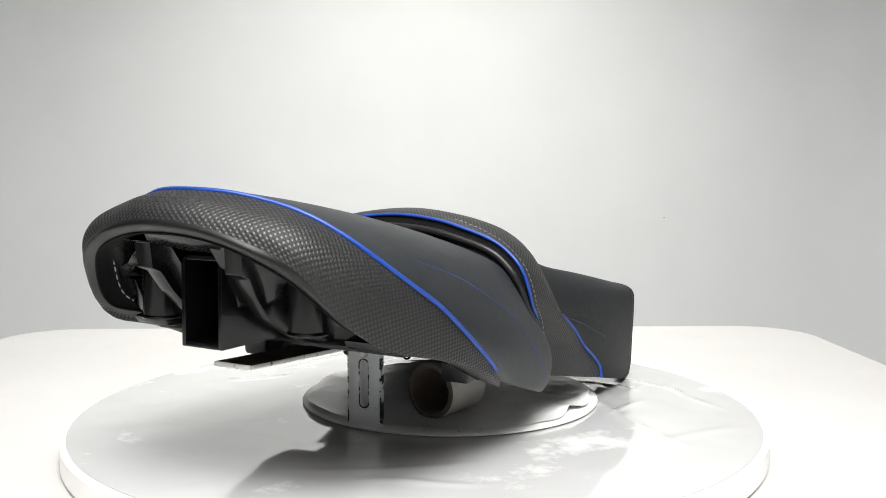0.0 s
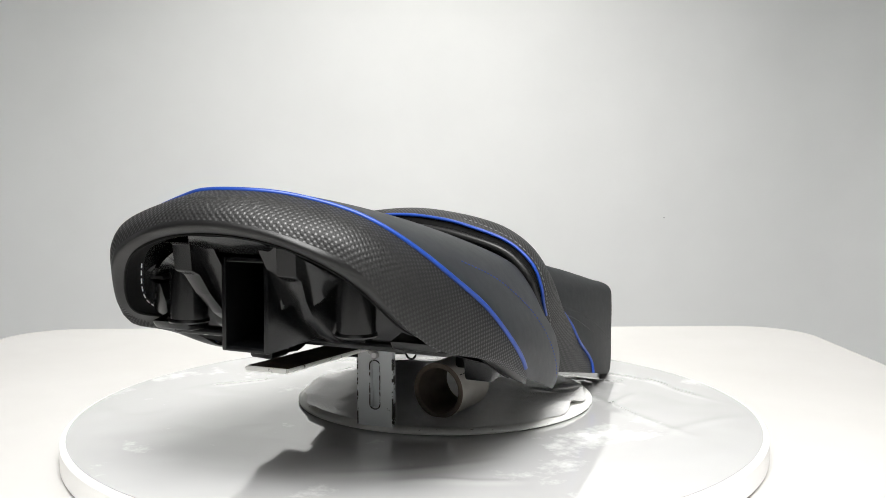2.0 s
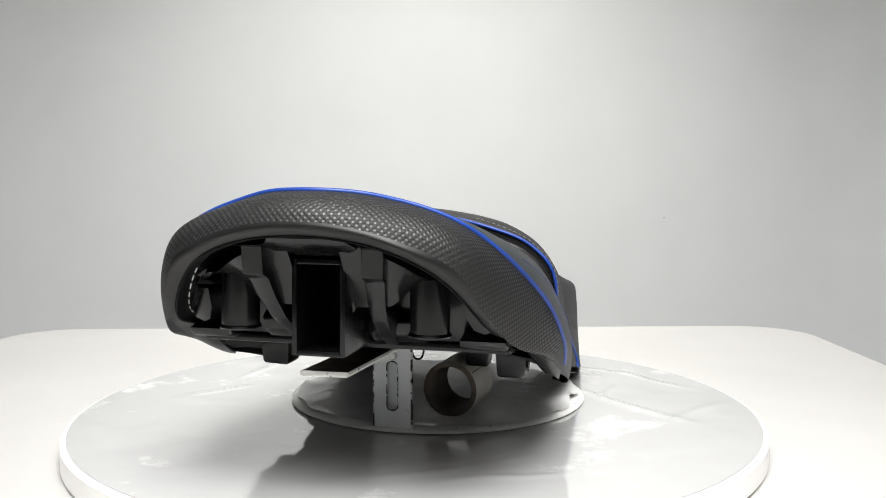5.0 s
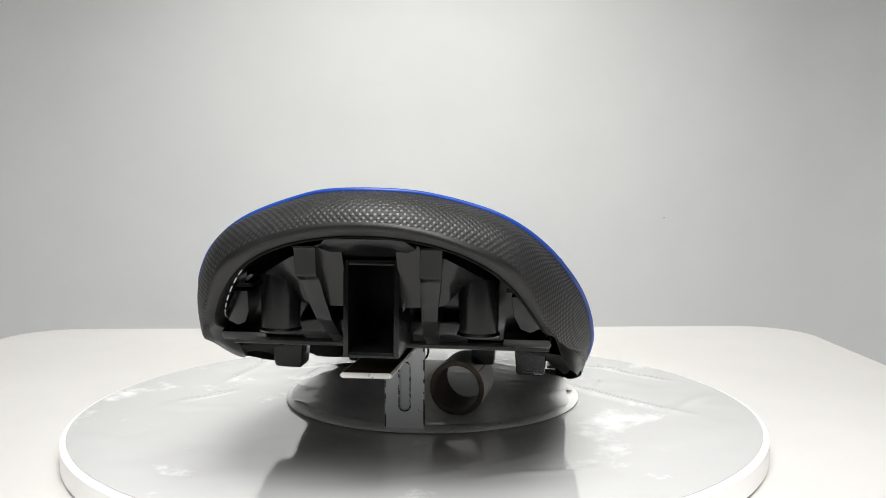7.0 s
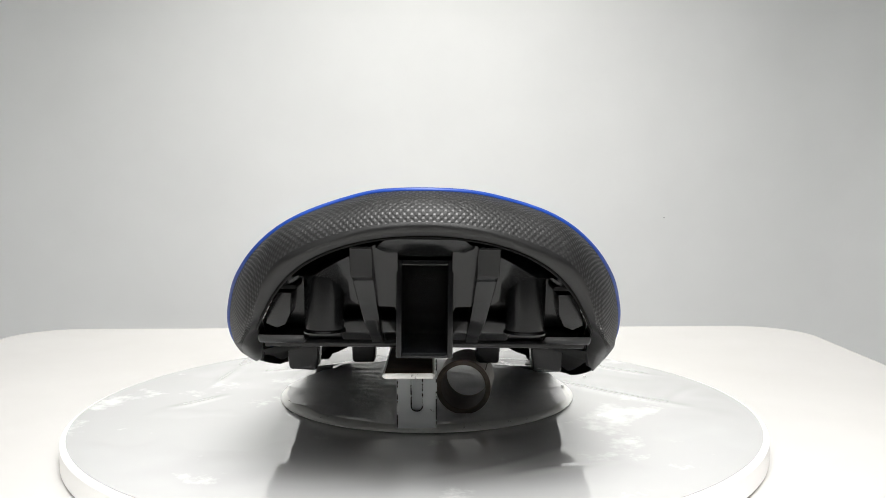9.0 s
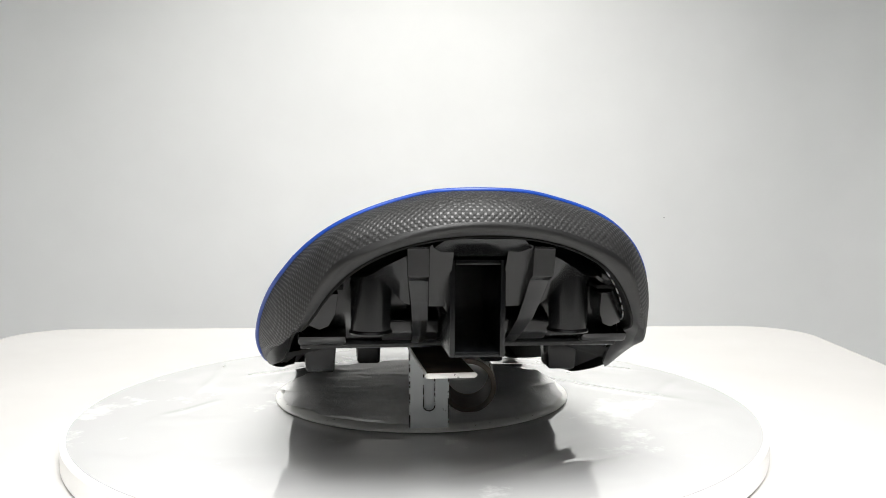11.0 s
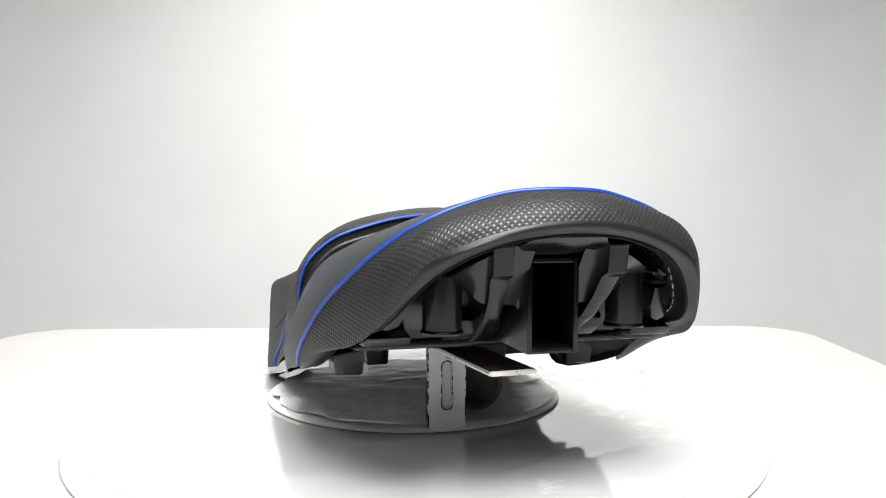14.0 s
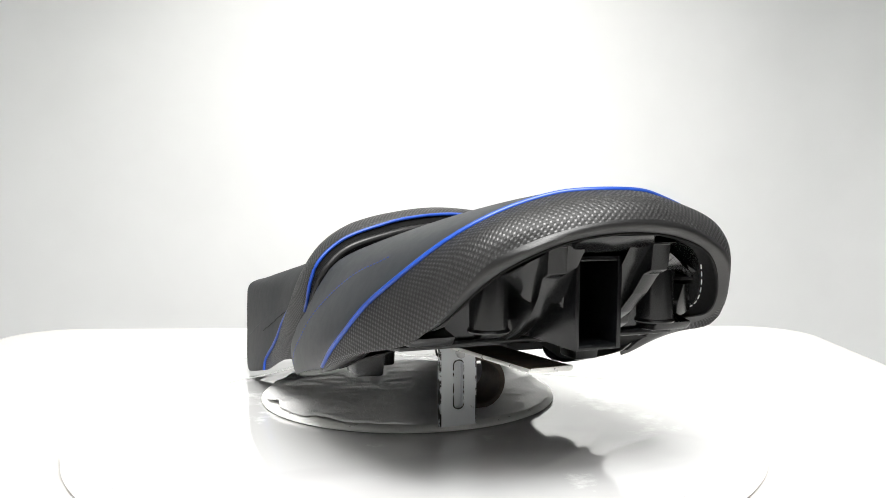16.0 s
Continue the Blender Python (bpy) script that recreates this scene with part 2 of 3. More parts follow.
# ---- the room ----
def room():
    # unseen shell added round the table; its greys shape bounce and reflections
    fl = part("floor", box_bm(-2.4, -3.2, -0.90, 2.4, 2.4, -0.80, 0), DARKWALL, None, smooth=False)
    tagged(fl, "unseen grey floor under the table", "floor", kind="structure")
    ce = part("ceiling", box_bm(-2.4, -3.2, 2.2, 2.4, 2.4, 2.3, 0), STUDIO, None, smooth=False)
    tagged(ce, "unseen pale ceiling above the table, added to bounce light", "ceiling", kind="structure")
    for name, b in (("wall_south", (-2.4, -3.3, -0.8, 2.4, -3.2, 2.2)), ("wall_west", (-2.5, -3.3, -0.8, -2.4, 2.5, 2.2)), ("wall_east", (2.4, -3.3, -0.8, 2.5, 2.5, 2.2))):
        dark = name == "wall_south"
        w = part(name, box_bm(*b, 0), DARKWALL, None, smooth=False)
        tagged(w, "unseen dark grey wall facing the table, added to dim reflections" if dark else "unseen dark grey side wall, added to cut bounce light", "wall", kind="structure")
    # the back wall, curving forward at its sides
    x0, x1, y, r = -1.70, 1.62, 1.55, 0.50
    line = [(x0 - 0.01, 0.95)]
    for k in range(13):
        a = math.pi - k * math.pi / 24
        line.append((x0 + r + r * math.cos(a), y - r + r * math.sin(a)))
    for k in range(13):
        a = math.pi / 2 - k * math.pi / 24
        line.append((x1 - r + r * math.cos(a), y - r + r * math.sin(a)))
    line.append((x1 + 0.01, 0.95))
    bm = bmesh.new()
    rings = []
    for k, (px, py) in enumerate(line):
        a, b = line[max(k - 1, 0)], line[min(k + 1, len(line) - 1)]
        n = Vector((-(b[1] - a[1]), b[0] - a[0])).normalized() * 0.03
        rings.append([bm.verts.new(c) for c in ((px, py, -0.8), (px + n.x, py + n.y, -0.8), (px + n.x, py + n.y, 2.2), (px, py, 2.2))])
    for a, b in zip(rings, rings[1:]):
        for k in range(4):
            bm.faces.new((a[k], a[(k + 1) % 4], b[(k + 1) % 4], b[k]))
    bm.faces.new(rings[0])
    bm.faces.new(rings[-1][::-1])
    bmesh.ops.recalc_face_normals(bm, faces=bm.faces)
    bmesh.ops.split_edges(bm, edges=[e for e in bm.edges if len(e.link_faces) == 2 and e.calc_face_angle(0) > 0.9])
    w = part("wall_north", bm, WALLM, None)
    tagged(w, "white seamless backdrop wall curving forward at both sides", "wall", kind="structure")


def wall_marks():
    for x, z, r in ((0.697, 0.138, 0.0022), (-1.20, 0.175, 0.002)):
        bm = lathe_bm([(0, 0.0012), (r * 0.7, 0.0010), (r, 0.0)], 12)
        bmesh.ops.transform(bm, matrix=pose(x, 1.5495, z, 90, 0, 0), verts=bm.verts)
        ob = part("wall_mark", bm, STUDIO, bpy.data.objects["wall_north"], "small scuff on the wall")


def table():
    """White table with rounded corners, z of its top at -0.028."""
    t = root("table", "large white laminate table with rounded corners", "table")
    x0, x1, y0, y1, r = -0.748, 0.726, -0.95, 0.708, 0.12
    pts = []
    for cx, cy, a0 in ((x1 - r, y1 - r, 0), (x0 + r, y1 - r, 90), (x0 + r, y0 + r, 180), (x1 - r, y0 + r, 270)):
        for k in range(13):
            a = radians(a0 + k * 7.5)
            pts.append((cx + r * math.cos(a), cy + r * math.sin(a)))
    bm = bmesh.new()
    f = bm.faces.new([bm.verts.new((x, y, -0.058)) for x, y in pts])
    ex = bmesh.ops.extrude_face_region(bm, geom=[f])
    bmesh.ops.translate(bm, verts=[v for v in ex["geom"] if isinstance(v, bmesh.types.BMVert)], vec=(0, 0, 0.03))
    bmesh.ops.recalc_face_normals(bm, faces=bm.faces)
    top = [e for e in bm.edges if all(v.co.z > -0.04 for v in e.verts)]
    bmesh.ops.bevel(bm, geom=top, offset=0.006, segments=3, affect="EDGES", profile=0.5)
    part("tabletop", bm, TABLE, t, smooth=False)
    for x in (-0.62, 0.60):
        for y in (-0.8, 0.58):
            part("leg", box_bm(x - 0.025, y - 0.025, -0.8, x + 0.025, y + 0.025, -0.0585, 0.003), RIM, t)


def turntable():
    t = root("turntable", "round white turntable disc covered with clear glossy film", "turntable")
    R = 0.383
    part("base", lathe_bm([(0, -0.0278), (R - 0.004, -0.0278), (R - 0.004, -0.0265), (0, -0.0265)], 160), RIM, t, "thin white base under the disc")
    part("disc", lathe_bm([(0, -0.0262), (R - 0.003, -0.0262), (R, -0.0240), (R, -0.0025), (R - 0.002, -0.0005), (R - 0.006, 0.0), (0, 0.0)], 160), RIM, t, "thick white board disc")
    bm = lathe_bm([(0, 0.0006)] + [(R * k / 120, 0.0006) for k in range(1, 119)] + [(R - 0.006, 0.0006)], 320)
    rng = random.Random(5)
    folds = []
    for k in range(16):
        a = radians(rng.uniform(-10, 95) if k < 9 else rng.uniform(95, 350))
        r = rng.uniform(0.22, 0.33)
        turn = a + radians(rng.uniform(40, 125))
        folds.append((r * math.cos(a), r * math.sin(a), math.cos(turn), math.sin(turn), rng.uniform(0.04, 0.11), rng.uniform(-2.5, 2.5), rng.uniform(0.0006, 0.0014), rng.uniform(0.004, 0.008)))
    for v in bm.verts:
        p = v.co
        n = noise.noise(Vector((p.x * 7, p.y * 7, 3.0))) * 0.0012 + noise.noise(Vector((p.x * 22, p.y * 22, 7.0))) * 0.0004
        for fx, fy, dx, dy, ln, bow, h, wd in folds:
            u, w = (p.x - fx) * dx + (p.y - fy) * dy, -(p.x - fx) * dy + (p.y - fy) * dx
            if abs(u) < ln:
                n += h * (1 - (u / ln) ** 2) * math.exp(-((w - bow * u * u) / wd) ** 2)
        v.co.z += max(0.0, n) * min(1, max(0, R - 0.006 - math.hypot(p.x, p.y)) * 25)
    part("film", bm, DISC, t, "clear wrinkled plastic film")
    return t


DC = (0.0106, 0.058)


# where the film on the plate has lifted and curled back: bearing, depth, spread
FLAPS = ((132, 0.004, 0.07), (-6, 0.008, 0.08), (20, 0.005, 0.10), (186, 0.005, 0.08), (215, 0.003, 0.12))


def small_plate():
    t = root("round_plate", "round white metal plate wrapped in crumpled clear film", "plate")
    r = 0.175
    part("plate", lathe_bm([(0, 0.002), (r - 0.001, 0.002), (r, 0.0024), (r, 0.0036), (r - 0.001, 0.0044), (r - 0.005, 0.006), (0, 0.006)], 128, DC), PLATE, t)
    bm = bmesh.new()
    rings = []
    for i in range(0, 41):
        k = i / 40
        ring = []
        for j in range(160):
            a = 2 * math.pi * j / 160
            edge = 0.1690 + 0.003 * noise.noise(Vector((math.cos(a) * 2.2, math.sin(a) * 2.2, 5))) + 0.0035 * noise.noise(Vector((math.cos(a) * 7, math.sin(a) * 7, 9)))
            edge -= sum(d * math.exp(-(((a - radians(c) + math.pi) % (2 * math.pi) - math.pi) / w) ** 2) for c, d, w in FLAPS)
            rr = k * edge
            x, y = rr * math.cos(a), rr * math.sin(a)
            h = 0.0012 + 0.0006 * abs(noise.noise(Vector((x * 14, y * 48, 1)))) + 0.0010 * (0.5 - abs(noise.noise(Vector((x * 24 + y * 9, y * 30 - x * 6, 4))))) + 0.0004 * noise.noise(Vector((x * 70, y * 85, 6)))
            lift = max(0, noise.noise(Vector((math.cos(a) * 1.7, math.sin(a) * 1.7, 2.3)))) * 0.003 * max(0, (k - 0.86) / 0.14) ** 2
            lift += sum(0.8 * d * math.exp(-(((a - radians(c) + math.pi) % (2 * math.pi) - math.pi) / w) ** 2) for c, d, w in FLAPS) * max(0, (k - 0.80) / 0.20) ** 1.5
            ring.append(bm.verts.new((DC[0] + x, DC[1] + y, 0.0062 + h + lift)))
            if i == 0:
                break
        rings.append(ring)
    for a, b in zip(rings, rings[1:]):
        for j in range(160):
            q = list(dict.fromkeys([a[j % len(a)], b[j], b[(j + 1) % 160], a[(j + 1) % len(a)]]))
            bm.faces.new(q)
    bmesh.ops.recalc_face_normals(bm, faces=bm.faces)
    part("film", bm, CRUMPLE, t, "crumpled clear plastic film with a curled edge")
    return t


def bracket():
    """Bent steel strip: slotted upright and a long flange towards the seat's tail."""
    t = root("steel_bracket", "bent steel bracket with chipped grey-white paint and a slot", "bracket")
    x0, x1, y0, y1 = -0.0195, 0.0205, -0.1115, -0.1055
    sx0, sx1, sz0, sz1 = -0.0045, 0.0055, 0.024, 0.0755
    z0, z1 = 0.006, 0.0955
    # the upright with a round-ended slot
    bm = bmesh.new()
    outer = [(x0, z0), (x1, z0), (x1, z1), (x0, z1)]
    c = (sx0 + sx1) / 2
    hw = (sx1 - sx0) / 2
    slot = [(c + hw * math.cos(a), sz0 + hw + hw * math.sin(a)) for a in np.linspace(math.pi, 2 * math.pi, 9)]
    slot += [(c + hw * math.cos(a), sz1 - hw + hw * math.sin(a)) for a in np.linspace(0, math.pi, 9)]
    ov = [bm.verts.new((x, y0, z)) for x, z in outer]
    sv = [bm.verts.new((x, y0, z)) for x, z in slot]
    edges = [bm.edges.new((ov[i], ov[(i + 1) % 4])) for i in range(4)] + [bm.edges.new((sv[i], sv[(i + 1) % len(sv)])) for i in range(len(sv))]
    bmesh.ops.triangle_fill(bm, use_beauty=True, use_dissolve=False, edges=edges)
    for f in [f for f in bm.faces if sx0 < f.calc_center_median().x < sx1 and sz0 + hw < f.calc_center_median().z < sz1 - hw and all(v in sv for v in f.verts)]:
        bm.faces.remove(f)
    ex = bmesh.ops.extrude_face_region(bm, geom=bm.faces[:])
    bmesh.ops.translate(bm, verts=[v for v in ex["geom"] if isinstance(v, bmesh.types.BMVert)], vec=(0, y1 - y0, 0))
    bmesh.ops.recalc_face_normals(bm, faces=bm.faces)
    part("upright", bm, PAINT, t, smooth=False)
    part("backing_strip", box_bm(x0 + 0.006, y1 + 0.0003, z0, x1 - 0.006, y1 + 0.003, z1 - 0.002, 0.0004), PAINT, t)
    # slot border where paint has chipped off
    ring = [(c + (hw + 0.0008) * (x - c) / hw, y0 - 0.0003, z) for x, z in slot]
    part("slot_edge", tube_bm(ring + [ring[0]], 0.0007, 6), CHIPS, t, "paint chipped to dark steel round the slot")
    for x in (x0, x1):
        part("edge", box_bm(x - 0.0006, y0 - 0.0004, z0, x + 0.0006, y1 + 0.0004, z1, 0.0002), CHIPS, t)
    # the flange, sloping slightly up towards its tip
    fx0, fx1 = -0.0225, 0.0165
    bm = bmesh.new()
    prof = [(y1, z1), (y0 - 0.004, z1 + 0.002), (-0.307, 0.1068)]
    th = 0.0042
    vs = []
    for x in (fx0, fx1):
        vs.append([bm.verts.new((x, y, z)) for y, z in prof] + [bm.verts.new((x, y, z - th)) for y, z in reversed(prof)])
    n = len(vs[0])
    for k in range(n):
        bm.faces.new((vs[0][k], vs[0][(k + 1) % n], vs[1][(k + 1) % n], vs[1][k]))
    bm.faces.new(vs[0])
    bm.faces.new(vs[1][::-1])
    bmesh.ops.recalc_face_normals(bm, faces=bm.faces)
    part("flange", bm, DARKSTEEL, t, "dark bare steel flange", smooth=False)
    part("flange_edge", box_bm(fx0, -0.3078, 0.1024, fx1, -0.3068, 0.1070, 0.0003), EDGE, t)
    for x in (fx0, fx1):
        part("flange_edge", tube_bm([(x, y0 - 0.006, 0.0955), (x, -0.20, 0.0994), (x, -0.3068, 0.1046)], 0.0021, 6), EDGE, t)
    bolt = lathe_bm([(0, -0.002), (0.004, -0.002), (0.004, 0.002), (0.003, 0.003), (0, 0.003)], 14)
    bmesh.ops.transform(bolt, verts=bolt.verts, matrix=pose(0.002, y0 - 0.0025, 0.0815, 90, 0, 0))
    bolt_ob = part("bolt", bolt, STEEL, t, "small zinc bolt")
    wing = box_bm(-0.0075, -0.0008, -0.0022, -0.003, 0.0008, 0.0022, 0.0006)
    bmesh.ops.transform(wing, verts=wing.verts, matrix=pose(0.002, y0 - 0.004, 0.0815, 0, 35, 0))
    part("wing", wing, STEEL, bolt_ob, "small steel wing of the nut")
    return t


TUBE_R = 0.0300
TUBE_AT = (0.050, -0.060, 0.0355)
TUBE_TURN = -7.0
TUBE_LEN = 0.064


def tube():
    t = root("cardboard_tube", "short beige cardboard tube lying on the plate", "tube")
    ro, ri, L = TUBE_R, 0.0243, TUBE_LEN
    m = pose(TUBE_AT[0], TUBE_AT[1], 0.0065 + ro, -90, 0, TUBE_TURN)
    bm = lathe_bm([(ro, 0.0008), (ro, 0.002), (ro, L - 0.001), (ro - 0.0008, L)], 64)
    bmesh.ops.transform(bm, matrix=m, verts=bm.verts)
    outside = part("outside", bm, CARD, t)
    bm = lathe_bm([(ro, 0.0008), (ro - 0.0008, 0.0), (ri + 0.001, 0.0), (ri, 0.001), (ri, L - 0.001), (ri + 0.001, L), (ro - 0.0008, L)], 64)
    bmesh.ops.transform(bm, matrix=m, verts=bm.verts)
    part("inside", bm, CARDIN, t, "dark brown inside of the tube")
    # printed line of dashes along the tube
    for k in range(7):
        bm = box_bm(-0.0005, -0.0025, -0.0002, 0.0005, 0.0025, 0.0002, 0)
        a = radians(38)
        w = pose(TUBE_AT[0], TUBE_AT[1], 0.0065 + ro, 0, 0, TUBE_TURN) @ pose((ro + 0.0001) * math.cos(a), 0.008 + k * 0.0078, (ro + 0.0001) * math.sin(a), 0, 90 - 38, 0)
        bmesh.ops.transform(bm, matrix=w, verts=bm.verts)
        part("printed_dash", bm, BACKING_SHADE, outside, smooth=False)
    return t


# ---- the seat ----
PIPE1 = [(0, -.372, .2572), (.035, -.364, .2555), (.058, -.353, .2505), (.08, -.346, .2445), (.10, -.340, .2365), (.118, -.331, .225),
         (.135, -.317, .2095), (.148, -.299, .193), (.156, -.284, .181), (.164, -.260, .1645), (.170, -.240, .147), (.174, -.208, .122),
         (.172, -.178, .102), (.167, -.150, .081)]
LIP = [(0, -.401, .2255), (.03, -.399, .2235), (.055, -.393, .2185), (.076, -.391, .2105), (.094, -.379, .1995), (.107, -.368, .187), (.118, -.356, .171),
       (.127, -.341, .1545), (.133, -.322, .146), (.1395, -.285, .1385), (.143, -.255, .1285), (.147, -.222, .1125), (.151, -.195, .0985), (.157, -.168, .083), (.1635, -.150, .0795)]
REC = [(0, -.077, .2035), (.044, -.077, .2015), (.08, -.077, .195), (.114, -.077, .1855), (.133, -.076, .1745), (.1475, -.070, .152), (.154, -.054, .128),
       (.158, -.030, .107), (.159, -.014, .088), (.160, -.010, .070), (.160, -.022, .052), (.160, -.040, .047)]
PIPE2 = [(0, -.058, .2235), (.05, -.062, .2195), (.08, -.063, .2125), (.111, -.062, .2025), (.128, -.060, .192), (.144, -.060, .176), (.151, -.056, .156),
         (.151, -.045, .136), (.149, -.028, .121), (.150, -.020, .10), (.153, -.012, .08), (.158, -.010, .058)]
BFRONT = [(0, .045, .200), (.06, .043, .193), (.10, .036, .184), (.125, .020, .172), (.141, .014, .152), (.149, .042, .114), (.152, .069, .096), (.155, .094, .073),
          (.158, .126, .052), (.161, .137, .039), (.163, .135, .028)]
FRONT = [(0, .318, .128), (.055, .317, .123), (.089, .316, .120), (.125, .315, .118), (.143, .313, .110), (.148, .305, .09), (.152, .288, .05), (.1555, .274, .022), (.158, .258, .008), (.160, .238, .006)]
BELLY = [(0, -.408, .2365), (.035, -.404, .2335), (.065, -.397, .2255), (.092, -.388, .2145), (.113, -.378, .203), (.124, -.364, .185), (.134, -.349, .162), (.143, -.326, .1395),
         (.152, -.298, .1295), (.162, -.265, .1220), (.169, -.225, .1115), (.171, -.190, .098), (.170, -.165, .087), (.166, -.149, .079)]
N = 61


def wedge_bm(x0, x1, prof, bevel=0.001):
    """A solid of a (y, z) outline between x0 and x1."""
    bm = bmesh.new()
    a = [bm.verts.new((x0, y, z)) for y, z in prof]
    b = [bm.verts.new((x1, y, z)) for y, z in prof]
    n = len(prof)
    for k in range(n):
        bm.faces.new((a[k], a[(k + 1) % n], b[(k + 1) % n], b[k]))
    bm.faces.new(a[::-1])
    bm.faces.new(b)
    bmesh.ops.recalc_face_normals(bm, faces=bm.faces)
    if bevel:
        bmesh.ops.bevel(bm, geom=list(bm.edges), offset=bevel, segments=2, affect="EDGES", profile=0.5)
    return bm


def base(s, lipin):
    """The moulded plastic base, seen under the tail."""
    n = lipin.shape[0]
    half = lipin[n // 2:]
    order = np.argsort(half[:, 0])
    u = np.concatenate([np.linspace(0.0205, 0.098, 20), np.linspace(0.102, 0.130, 6)])
    top = np.stack([u] + [np.interp(u, half[order, 0], half[order, k]) for k in (1, 2)], 1)
    arch = np.interp(u, [0.02, 0.050, 0.056, 0.0606, 0.0672, 0.0765, 0.0893, 0.098, 0.102, 0.130], [0.166, 0.167, 0.170, 0.1747, 0.1835, 0.1885, 0.1895, 0.188, 0.1845, 0.170])
    arch = np.minimum(arch, top[:, 2] - 0.002)
    edge = np.stack([u, np.maximum(-0.3385 + 0.6 * np.clip(u - 0.095, 0, 1), top[:, 1] + 0.003), arch], 1)
    fold = edge + np.array((0, 0.004, -0.0005))
    deep = np.stack([u, np.full(len(u), -0.296), arch + 0.004], 1)
    step = np.stack([u, np.full(len(u), -0.290), np.full(len(u), 0.1505)], 1)
    foot = np.stack([u, np.full(len(u), -0.268), np.full(len(u), 0.1265)], 1)
    # a hollow behind the lip, then a ridge from which a web slopes back to the arch over the post
    inner = np.clip((0.108 - u) / 0.012, 0, 1)[:, None]
    drop = np.interp(u, [0.02, 0.035, 0.085, 0.100, 0.13], [0.003, 0.004, 0.0150, 0.010, 0.003])
    half_way = top * 0.5 + edge * 0.5 + np.array((0, 0.002, 0.001))
    ridge = np.stack([u, np.minimum(top[:, 1] + 0.013, edge[:, 1] - 0.003), np.maximum(top[:, 2] - drop, arch + 0.0015)], 1)
    ridge = ridge * inner + half_way * (1 - inner)
    valley = (top + np.array((0, 0.028, -0.001))) * inner + (top * 0.7 + half_way * 0.3) * (1 - inner)
    for sx in (-1, 1):
        rows = [top, valley, ridge, ridge * 0.5 + edge * 0.5 + np.array((0, 0.001, 0.001)), edge, fold, deep, step, foot]
        bm = sheet([r * np.array((sx, 1, 1)) for r in rows])
        part("base_shell", bm, PLASTIC, s, "glossy black plastic seat base")
    part("base_floor", wedge_bm(MID - 0.136, MID + 0.136, [(-0.272, 0.1285), (-0.272, 0.1215), (-0.245, 0.118), (-0.10, 0.097), (0.22, 0.06), (0.22, 0.08), (-0.10, 0.11)], 0.0015), PLASTIC, s)
    for sx in (-1, 1):
        c = MID + sx * 0.120
        part("foot", box_bm(c - 0.0160, -0.156, 0.0745, c + 0.0160, -0.118, 0.108, 0.003, 0.14), PLASTIC, s, "black plastic mounting foot")
        c = MID + sx * 0.068
        part("foot", box_bm(c - 0.0135, -0.050, 0.061, c + 0.0135, -0.020, 0.095, 0.003, 0.08), PLASTIC, s, "black plastic mounting foot")
        # round post standing on a rounded boss
        bm = lathe_bm([(0, 0.0005), (0.0125, 0.0005), (0.0135, 0), (0.0150, 0.0008), (0.0155, 0.003), (0.0165, 0.060), (0, 0.060)], 40)
        bmesh.ops.translate(bm, verts=bm.verts, vec=(MID + sx * 0.0795, -0.322, 0.1425))
        post = part("post", bm, PLASTIC, s, "round black plastic post")
        bm = lathe_bm([(0.0138, 0.0), (0.0164, 0.0004), (0.0172, 0.0018), (0.0166, 0.0034), (0.0155, 0.0040)], 40)
        bmesh.ops.translate(bm, verts=bm.verts, vec=(MID + sx * 0.0795, -0.322, 0.1425))
        part("collar", bm, PLASTIC, post)
        # curved rib beside the box, thin and deep
        prof = [(-0.386, 0.2165), (-0.3735, 0.2140), (-0.3715, 0.1930), (-0.362, 0.1890), (-0.350, 0.1720), (-0.333, 0.1545), (-0.306, 0.1375), (-0.285, 0.128), (-0.245, 0.126), (-0.245, 0.19), (-0.31, 0.218)]
        bm = wedge_bm(MID + sx * 0.0475 - 0.0085, MID + sx * 0.0475 + 0.0085, prof, 0.001)
        for v in bm.verts:
            low = min(max((0.200 - v.co.z) / 0.065, 0), 1)
            c = MID + sx * 0.0475
            v.co.x = c + (v.co.x - c) * (1.0 - 0.38 * low) - sx * 0.0085 * low
        part("rib", bm, PLASTIC, s)
        # slanted cheek panel, shelf and low web; a black bar paints the slot's shade
        cheek = [(0.105, 0.1750), (0.1275, 0.1750), (0.1290, 0.147), (0.1200, 0.1430), (0.1120, 0.147), (0.1070, 0.158)]
        bm = bmesh.new()
        fr = [bm.verts.new((MID + sx * x, -0.328 + (0.1745 - z) * 0.55 + (x - 0.105) * 0.3, z)) for x, z in cheek]
        bk = [bm.verts.new((MID + sx * x, -0.272, z)) for x, z in cheek]
        for k in range(6):
            bm.faces.new((fr[k], fr[(k + 1) % 6], bk[(k + 1) % 6], bk[k]))
        bm.faces.new(fr)
        bm.faces.new(bk[::-1])
        bmesh.ops.recalc_face_normals(bm, faces=bm.faces)
        bmesh.ops.bevel(bm, geom=list(bm.edges), offset=0.0012, segments=2, affect="EDGES", profile=0.5)
        part("cheek", bm, PLASTIC, s)
        a, b = sorted((MID + sx * 0.101, MID + sx * 0.122))
        part("slot_bar", wedge_bm(a, b, [(-0.330, 0.1815), (-0.328, 0.1780), (-0.28, 0.178), (-0.28, 0.1825)], 0.001), BACKING_SHADE, s, "bar coloured dark for the shaded slot beside the post")
        a, b = sorted((MID + sx * 0.098, MID + sx * 0.137))
